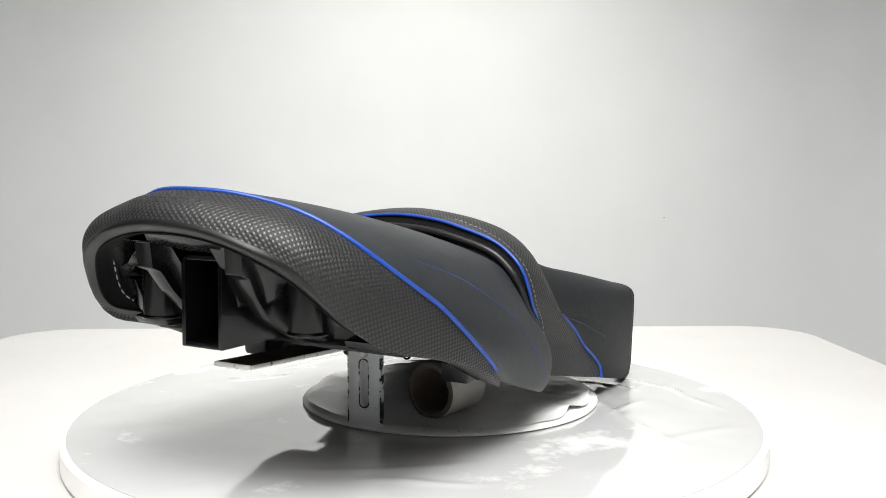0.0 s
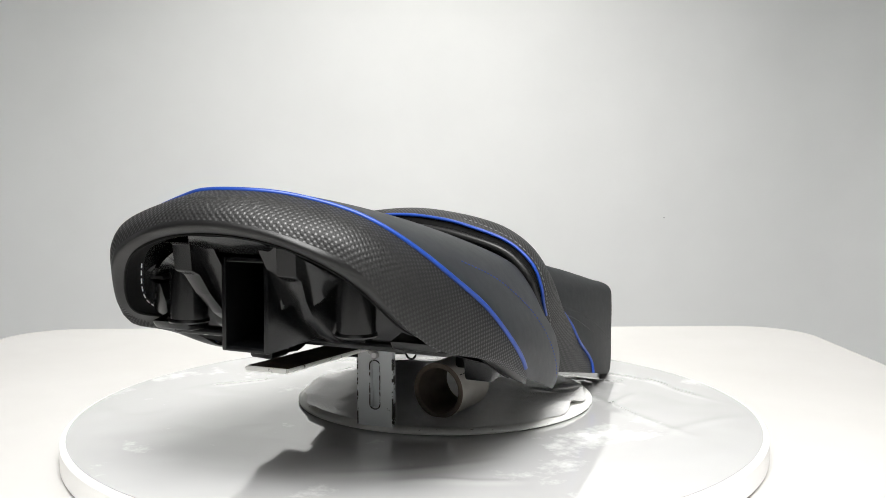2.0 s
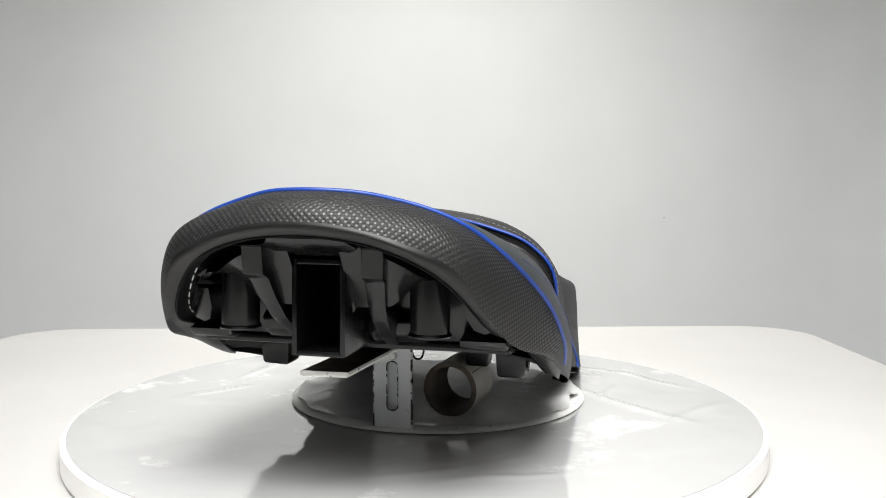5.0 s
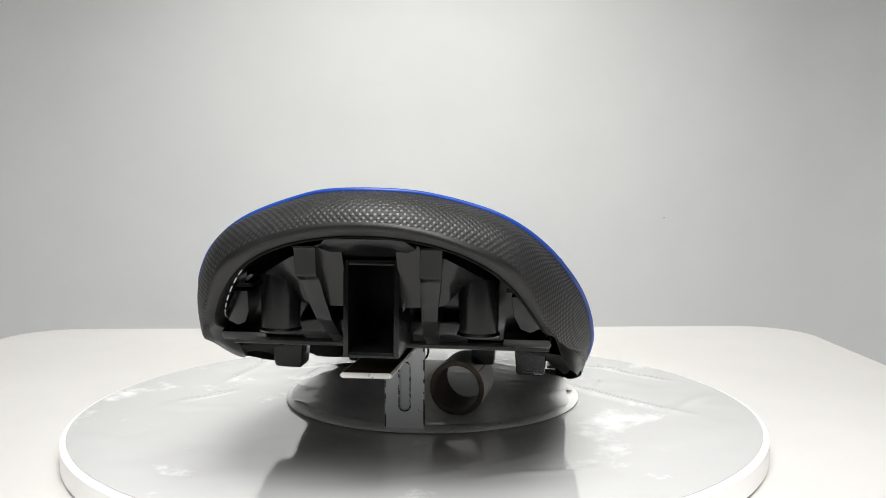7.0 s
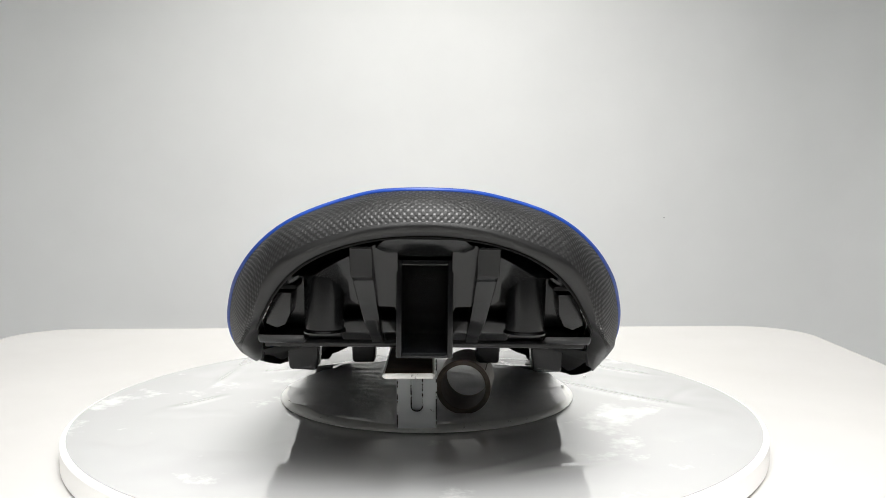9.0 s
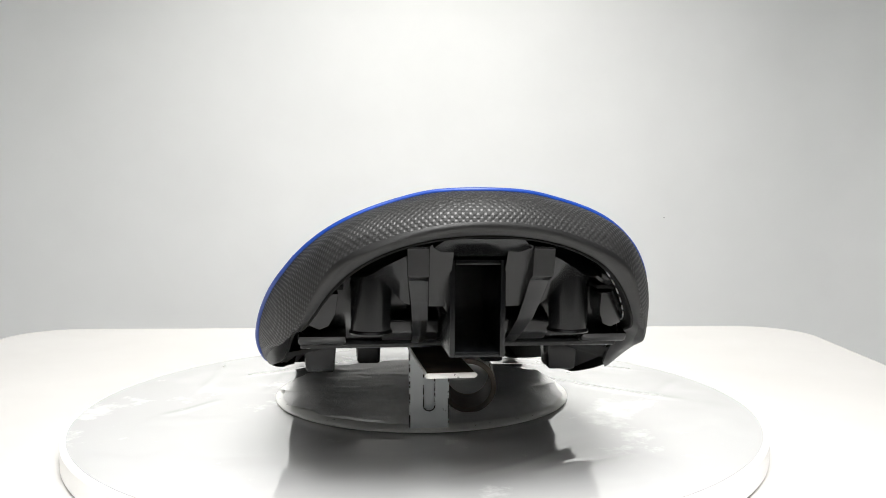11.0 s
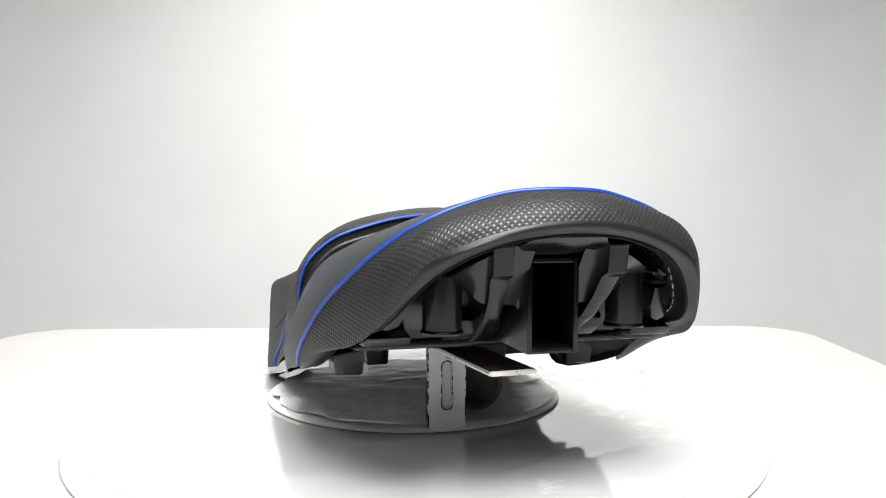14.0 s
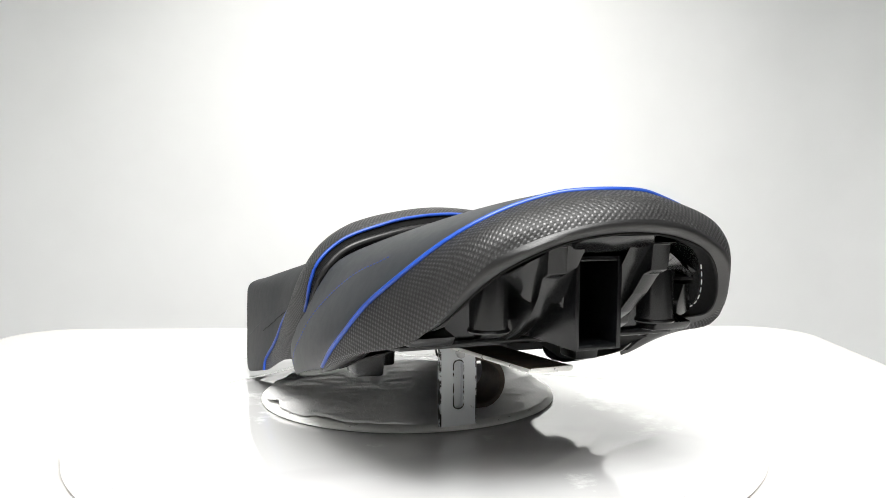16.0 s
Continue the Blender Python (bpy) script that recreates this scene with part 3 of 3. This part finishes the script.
        part("shelf", wedge_bm(a, b, [(-0.302, 0.1370), (-0.296, 0.1290), (-0.262, 0.1265), (-0.262, 0.1440)], 0.0025), PLASTIC, s)
        a, b = sorted((MID + sx * 0.0225, MID + sx * 0.069))
        part("web", wedge_bm(a, b, [(-0.303, 0.1500), (-0.300, 0.1390), (-0.285, 0.130), (-0.262, 0.130), (-0.262, 0.156), (-0.296, 0.1545)], 0.0018), PLASTIC, s)
    # rectangular box with a hood
    y0, y1, w, t = -0.357, -0.25, 0.0215, 0.0042
    z0, z1 = 0.1295, 0.2045
    for a in (box_bm(MID - w, y0, z0, MID - w + t, y1, z1, 0.0008), box_bm(MID + w - t, y0, z0, MID + w, y1, z1, 0.0008),
              box_bm(MID - w + t, y0 + 0.0003, z0, MID + w - t, y1, z0 + t, 0.0006), box_bm(MID - w + t, y0 + 0.0003, z1 - t, MID + w - t, y1, z1, 0.0006)):
        part("box_wall", a, PLASTIC, s)
    part("box_back", box_bm(MID - w + t, -0.275, z0 + t, MID + w - t, -0.271, z1 - t, 0), PLASTIC, s, smooth=False)
    bm = bmesh.new()
    hood = [(-0.037, -0.378, 0.2150), (-0.028, -0.390, 0.2225), (0.028, -0.390, 0.2225), (0.037, -0.378, 0.2150), (0.0235, -0.359, 0.2070), (-0.0235, -0.359, 0.2070)]
    fr = [bm.verts.new((MID + x, y, z)) for x, y, z in hood]
    bk = [bm.verts.new((MID + x, y + 0.07, z + 0.004)) for x, y, z in hood]
    for k in range(6):
        bm.faces.new((fr[k], fr[(k + 1) % 6], bk[(k + 1) % 6], bk[k]))
    bm.faces.new(fr[::-1])
    bm.faces.new(bk)
    bmesh.ops.recalc_face_normals(bm, faces=bm.faces)
    bmesh.ops.bevel(bm, geom=list(bm.edges), offset=0.0012, segments=2, affect="EDGES", profile=0.5)
    part("hood", bm, PLASTIC, s)
    for sx in (-1, 1):
        bm = bmesh.new()
        flank = [(0.033, -0.360, 0.2145), (0.0215, -0.350, 0.2045), (0.0215, -0.338, 0.162), (0.036, -0.330, 0.186)]
        fr = [bm.verts.new((MID + sx * x, y, z)) for x, y, z in flank]
        bk = [bm.verts.new((MID + sx * x, -0.27, z)) for x, y, z in flank]
        for k in range(4):
            bm.faces.new((fr[k], fr[(k + 1) % 4], bk[(k + 1) % 4], bk[k]))
        bm.faces.new(fr)
        bm.faces.new(bk[::-1])
        bmesh.ops.recalc_face_normals(bm, faces=bm.faces)
        part("gusset", bm, PLASTIC, s)
    # wire loop under the base
    loop = [(0.010 + 0.0065 * math.cos(a), -0.043, 0.0735 + 0.009 * math.sin(a)) for a in np.linspace(0.5, 2 * math.pi + 0.5, 24)]
    part("wire_loop", tube_bm(loop, 0.0012, 8), PLASTIC, s, "small black wire loop")


def staples(s, wrapped):
    """Steel staples along the inner boundary of the folded vinyl."""
    row = wrapped[-2]
    for sx in (-1, 1):
        line = row[row[:, 0] * sx > 0.098]
        line = line[(line[:, 2] > 0.100)]
        line = spline(line if sx > 0 else line[::-1], 18)
        off = np.array((-0.0010 * sx + MID, -0.0012, 0))
        for k in range(17):
            q = np.array([line[k] * 0.80 + line[k + 1] * 0.20, line[k] * 0.25 + line[k + 1] * 0.75]) + off
            part("staple", tube_bm(q, 0.00055, 5), STAPLE, s, "bright steel staple")


def laid(pts, grid, sx, lift=0.0004, n=60):
    """A curve laid on a panel's grid, mirrored by sx."""
    c = spline(pts, 24)
    c[:, 0] *= sx
    g = grid.reshape(-1, 3)
    hit = []
    for q in c:
        d = np.linalg.norm(g - q, axis=1)
        near = np.argsort(d)[:5]
        w = 1 / (d[near] + 1e-4) ** 2
        hit.append((g[near] * w[:, None]).sum(0) / w.sum())
    hit = np.array(hit)
    hit[1:-1] = (hit[:-2] + hit[1:-1] + hit[2:]) / 3
    hit[:, 0] += sx * lift + MID
    return spline(hit, n)


def stitches(path, length, gap, r):
    """Short threads along a path, joined."""
    p = np.array(path, float)
    d = np.r_[0, np.cumsum(np.linalg.norm(np.diff(p, axis=0), axis=1))]
    bm = bmesh.new()
    x = 0.0
    while x + length < d[-1]:
        ends = [Vector([np.interp(q, d, p[:, k]) for k in range(3)]) for q in (x, x + length / 2, x + length)]
        t = (ends[2] - ends[0]).normalized()
        a = t.cross(Vector((0, 0, 1))).normalized()
        b = t.cross(a)
        rings = []
        for e, k in zip(ends, (0.5, 1.0, 0.5)):
            rings.append([bm.verts.new(e + (a * math.cos(j * math.pi / 2.5) + b * math.sin(j * math.pi / 2.5)) * r * k) for j in range(5)])
        for q, w in zip(rings, rings[1:]):
            for j in range(5):
                bm.faces.new((q[j], q[(j + 1) % 5], w[(j + 1) % 5], w[j]))
        bm.faces.new(rings[0][::-1])
        bm.faces.new(rings[-1])
        x += length + gap
    bmesh.ops.recalc_face_normals(bm, faces=bm.faces)
    return bm


def emboss(s, band):
    """Raised plain bars on the tail where a maker's mark is pressed into the vinyl."""
    nr, nc = band.shape[:2]

    def at(v, c):
        i, j = min(int(v), nr - 2), min(int(c), nc - 2)
        a, b = v - i, c - j
        return band[i, j] * (1 - a) * (1 - b) + band[i + 1, j] * a * (1 - b) + band[i, j + 1] * (1 - a) * b + band[i + 1, j + 1] * a * b
    mid = nc // 2
    for k in range(8):
        c0 = mid - 6.2 + k * 1.55
        rows = []
        for v in np.linspace(8.0, 14.0, 5):
            row = []
            for c in np.linspace(c0, c0 + 1.15, 4):
                edge = v in (8.0, 14.0) or c in (c0, c0 + 1.15)
                row.append(at(v, c) + np.array((0, 0.0000 if edge else -0.0007, 0)))
            rows.append(row)
        part("embossed_bar", sheet(rows), CARBON, s, "pressed bar in the black vinyl")


def seat():
    s = root("motorcycle_seat", "black two-level motorcycle seat with woven vinyl sides and blue piping", "seat")
    p1, lip, belly, rec, p2, bf, fr = (both(c) for c in (PIPE1, LIP, BELLY, REC, PIPE2, BFRONT, FRONT))
    for c, passes in ((lip, 10), (belly, 6), (p1, 4)):
        for k in range(passes):
            c[1:-1] = (c[:-2] + 2 * c[1:-1] + c[2:]) / 4
    # the piping runs a little further back on the left flank
    left = np.clip((-p1[:, 0] - 0.03) / 0.08, 0, 1)
    left = left * left * (3 - 2 * left) * np.clip((p1[:, 2] - 0.06) / 0.08, 0.3, 1)
    p1 = p1 + left[:, None] * np.array((0, -0.009, -0.003))
    corner = np.exp(-((np.abs(p1[:, :1]) - 0.095) / 0.035) ** 2)
    mid = np.array((0, -0.15, 0.10))
    # woven band round the tail
    out = p1 - mid
    out[:, 2] *= 0.25
    out /= np.linalg.norm(out, axis=1)[:, None]
    w = np.linalg.norm(p1 - lip, axis=1)[:, None]
    k = np.clip(w / 0.03, 0, 1)
    inn = np.array((0, -0.2, 0.13)) - lip
    inn /= np.linalg.norm(inn, axis=1)[:, None]
    up = np.array((0, 0, 0.22))
    rise = np.clip((p1[:, 2:3] - 0.12) / 0.08, 0, 1)
    swell = (out * np.array((0.45, 1, 1)) + up * rise) * k * (0.1 + 0.9 * rise)
    under = (belly + lip) / 2 - np.array((0, -0.15, 0.17))
    under /= np.linalg.norm(under, axis=1)[:, None]
    dip = np.clip((0.14 - lip[:, 2:3]) / 0.03, 0, 1)
    under = under * (1 - dip) + np.stack([np.sign(lip[:, 0]) * 0.15, np.zeros(len(lip)), np.full(len(lip), -0.9)], 1) * dip
    knots = [p1 + out * 0.0005, p1 * 0.62 + belly * 0.38 + swell * (0.0085 + 0.004 * corner), p1 * 0.28 + belly * 0.72 + swell * (0.0065 + 0.003 * corner), belly, lip * 0.5 + belly * 0.5 + under * 0.0045, lip]
    cols = np.stack(knots)
    rows = np.stack([np.concatenate([spline(cols[:, j], 41)]) for j in range(cols.shape[1])], 1)
    cut = [int(np.argmin(np.linalg.norm(rows[:, j] - belly[j], axis=1))) for j in range(rows.shape[1])]
    cut = np.array(cut, float) + 5 * np.clip((np.abs(lip[:, 0]) - 0.10) / 0.04, 0, 1)
    for k in range(12):
        cut[1:-1] = (cut[:-2] + 2 * cut[1:-1] + cut[2:]) / 4
    cut = np.clip(cut, 4, 38)
    upper = np.stack([np.stack([np.interp(np.linspace(0, c, 22), np.arange(41), rows[:, j, a]) for a in range(3)], 1) for j, c in enumerate(cut)], 1)
    lower = np.stack([np.stack([np.interp(np.linspace(c, 40, 10), np.arange(41), rows[:, j, a]) for a in range(3)], 1) for j, c in enumerate(cut)], 1)
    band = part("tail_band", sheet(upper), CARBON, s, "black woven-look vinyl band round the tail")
    part("lower_edge", sheet(lower), GLOSSY, s, "smooth black vinyl lower edge of the tail")
    # smooth wrapped edge under the band
    low = np.clip((0.135 - lip[:, 2:3]) / 0.03, 0, 1)
    tip = np.clip(np.minimum(np.arange(len(lip)), np.arange(len(lip))[::-1]) / 10, 0.06, 1)[:, None]
    flat = np.stack([-np.sign(lip[:, 0]), np.zeros(len(lip)), np.full(len(lip), 0.10)], 1)
    inn = inn * (1 - low) + flat * low
    wide = 1 + low * 0.1
    side = np.clip((np.abs(lip[:, :1]) - 0.06) / 0.05, 0, 1)
    lipin = lip + (inn * (0.004 - 0.004 * side) * wide + np.array((0, 0.008, 0.001)) * (1 + 1.8 * side) * (1 - 0.8 * low)) * tip
    knots = np.stack([lip, lip * 0.7 + lipin * 0.3 + np.array((0, 0.003, 0.0025)) * (1 - low) * tip, lip * 0.35 + lipin * 0.65 + np.array((0, 0.002, 0.002)) * (1 - low) * tip, lipin])
    rows = np.stack([spline(knots[:, j], 9) for j in range(knots.shape[1])], 1)
    wrapped = part("wrapped_edge", sheet(rows), BACKING_SHADE, s, "dark backing of the vinyl folded under")
    staples(wrapped, rows)
    # no cord here: a black tube draws the crease's shade
    c = lip.copy()
    c[:, 0] += MID
    part("edge_cord", tube_bm(c[4:-4], 0.0013, 6), BACKING_SHADE, s, "thin dark tube painting the shaded crease along the folded edge")
    # pillion panel
    nrm = rec - np.array((0, -0.15, 0.08))
    nrm[:, 1] = 0
    nrm /= np.linalg.norm(nrm, axis=1)[:, None]
    rows = []
    for t in np.linspace(0, 1, 30):
        r = p1 * (1 - t) + rec * t
        rows.append(r + nrm * 0.0070 * (4 * t * (1 - t)) ** 0.7)
    rows.append(rec - nrm * 0.003 + np.array((0, 0.004, 0)))
    rows.append(rec - nrm * 0.012 + np.array((0, 0.006, 0)))
    pill = np.array(rows[:30])
    pillion = part("pillion_panel", sheet(rows), VINYL, s, "smooth black vinyl passenger panel with side lobes")
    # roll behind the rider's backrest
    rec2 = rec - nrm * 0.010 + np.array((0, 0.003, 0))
    # black sheet paints the shade deep in this gap
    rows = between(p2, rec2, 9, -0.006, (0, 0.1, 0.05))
    part("gap_lining", sheet(rows), BACKING_SHADE, s, "sheet coloured dark for the shade in the gap behind the backrest")
    roll = p2 * 0.72 + rec2 * 0.28 - nrm * 0.0035
    roll[:, 0] += MID
    part("backrest_roll", tube_bm(roll[8:-8], 0.0042, 12), GLOSSY, s, "black vinyl roll under the backrest piping")
    # backrest
    nb = p2 - np.array((0, -0.06, 0.06))
    nb[:, 1] = 0
    nb /= np.linalg.norm(nb, axis=1)[:, None]
    fade = np.clip((p2[:, 2] - 0.10) / 0.08, 0, 1)[:, None]
    rows = []
    for t in np.linspace(0, 1, 26):
        rows.append(p2 * (1 - t) + bf * t + nb * (0.0075 * fade + 0.0075 * np.clip((0.14 - np.abs(p2[:, :1])) / 0.06, 0, 1) + 0.001) * (4 * t * (1 - t)) ** 0.7)
    back = np.array(rows)
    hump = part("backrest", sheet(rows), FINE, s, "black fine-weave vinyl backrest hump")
    # rider panel, hollowed in the middle
    nf = fr - np.array((0, 0.315, 0.02))
    nf /= np.linalg.norm(nf, axis=1)[:, None]
    top = np.clip((0.128 - np.abs(bf[:, 0])) / 0.05, 0, 1)[:, None]
    rows = []
    for t in np.linspace(0, 1, 30):
        e = t ** 0.6
        r = p1 * 0 + bf * (1 - t) + fr * t
        flat = bf[:, 2] * (1 - e) + fr[:, 2] * e
        r[:, 2] = r[:, 2] * (1 - top[:, 0]) + (flat - 0.035 * (4 * t * (1 - t))) * top[:, 0]
        rows.append(r + nf * 0.003 * 4 * t * (1 - t) * (1 - top))
    rows.append(fr + np.array((0, 0.004, -0.002)) - nf * 0.004)
    rows.append(fr * np.array((0.9, 1, 0.9)) + np.array((0, 0.003, 0)))
    rider = np.array(rows[:30])
    skirts = part("rider_panel", sheet(rows), RIDER, s, "smooth black vinyl rider panel with side skirts")
    front = [fr + np.array((0, 0.003, 0)), fr * np.array((0.8, 1, 0.7)) + np.array((0, 0.003, 0.012)), fr * np.array((0.5, 1, 0.05)) + np.array((0, 0.0, 0.04))]
    part("front_wall", sheet(front), BACKING_SHADE, s)
    # piping
    for c in (p1 + out * 0.0008, ):
        c = c.copy()
        c[:, 0] += MID
        part("piping", tube_bm(c[2:-4], 0.0021), BLUE, s, "bright blue piping round the tail")
    sel = p2[:, 2] > 0.119
    c = p2[sel] + nb[sel] * 0.001 + np.array((0, -0.001, 0))
    c[:, 0] += MID
    part("piping", tube_bm(c, 0.0018), BLUE, s, "bright blue piping along the backrest")
    for sgn in (1, -1):
        c = spline([q for q in BFRONT if q[2] < 0.12], 24)
        c[:, 0] = sgn * (c[:, 0] + 0.001) + MID
        part("piping", tube_bm(c, 0.0020), BLUE, s, "bright blue piping on the side skirt")
    base(s, lipin)
    # folded underside of the side panels, down to the base
    for sx in (-1, 1):
        edge = spline([(.147, -.222, .109), (.151, -.195, .0995), (.157, -.168, .0895), (.1605, -.146, .0855), (.161, -.10, .0705), (.156, -.042, .0525), (.155, -.015, .058), (.160, .03, .050), (.162, .09, .038), (.163, .135, .0285), (.1615, .19, .0165), (.160, .236, .0065)], 60)
        inner = np.stack([np.full(60, 0.108), edge[:, 1], np.maximum(edge[:, 2] + 0.006, np.interp(edge[:, 1], [-0.25, -0.1, 0.24], [0.116, 0.095, 0.055]))], 1)
        mid_row = edge * 0.75 + inner * 0.25
        liner = [edge, mid_row, edge * 0.4 + inner * 0.6, inner]
        liner = [r * np.array((sx, 1, 1)) for r in liner]
        part("underside_liner", sheet(liner), BACKING_SHADE, s, "dark vinyl folded under the side panel")
    # seams
    for sx in (-1, 1):
        seam = [(.138, -.262, .196), (.141, -.245, .189), (.143, -.209, .175), (.147, -.172, .156), (.150, -.135, .136), (.154, -.105, .115), (.157, -.075, .092), (.160, -.047, .066), (.161, -.040, .052)]
        part("seam_stitching", stitches(laid(seam, pill, sx), 0.0032, 0.0024, 0.0005), THREAD, pillion, "fine dark blue stitching")
        # left stitching is coloured darker than the same seam on the right
        edge = back[2, N + 12:N + 50] if sx > 0 else back[2, N - 52:N - 14]
        c = edge + (nb[N + 12:N + 50] if sx > 0 else nb[N - 52:N - 14]) * 0.0006
        c[:, 0] += MID
        part("backrest_stitching", stitches(c, 0.0036, 0.0024, 0.0005), GREYTHREAD if sx > 0 else DARKTHREAD, hump, "grey stitching above the piping" if sx > 0 else "stitching above the piping, coloured darker on the left flank")
        cr = [(.149, .046, .120), (.150, .09, .109), (.151, .141, .093), (.151, .20, .073), (.151, .27, .046)]
        c = laid(cr, rider, sx, -0.0026)
        part("skirt_fold", tube_bm(c, 0.0030, 10), RIDER, skirts, "folded vinyl seam across the side skirt")
        c = laid([(.151, .046, .113), (.152, .09, .100), (.152, .135, .083), (.152, .172, .070)], rider, sx, 0.0008)
        part("skirt_stitching", stitches(c, 0.0032, 0.0026, 0.0006), DARKTHREAD if sx > 0 else BACKING_SHADE, skirts, "dark grey stitching on the side skirt" if sx > 0 else "side skirt stitching, coloured darker on the left flank")
    emboss(band, upper)
    # the left front skirt sits a little closer in than the right one
    for ob in s.children_recursive:
        for v in ob.data.vertices:
            if v.co.x < MID:
                k = min(max((v.co.y - 0.02) / 0.10, 0), 1)
                v.co.x = MID + (v.co.x - MID) * (1 - 0.043 * k * k * (3 - 2 * k))
                # its lower edge is pulled up further than on the other flank
                a = min(max((0.105 - v.co.z) / 0.045, 0), 1) * min(max((MID - 0.125 - v.co.x) / 0.02, 0), 1)
                v.co.z += (0.0100 - 0.0110 * k) * a * a * (3 - 2 * a)
    return s


def motions(things):
    rows = [(t, pose(0, 0, 0, 0, 0, ANGLE[t])) for t in sorted(ANGLE)]
    tilt = [(t, pose(0, 0, 0, 0, 0.6, ANGLE[t])) for t in sorted(ANGLE)]
    for ob in things:
        walk(ob, tilt if ob.name.startswith("motorcycle") else rows)


ANGLE = {0.0: -30.578, 1.0: -27.218, 2.0: -23.876, 3.0: -20.551, 4.0: -17.24, 5.0: -13.942, 6.0: -10.655, 7.0: -7.379, 8.0: -4.11, 9.0: -0.848, 10.0: 2.409, 11.0: 5.663, 12.0: 8.915, 13.0: 12.167, 14.0: 15.42, 15.0: 18.676, 16.0: 21.938}
room()
wall_marks()
table()
moving = [turntable(), small_plate(), bracket(), tube(), seat()]
motions(moving)
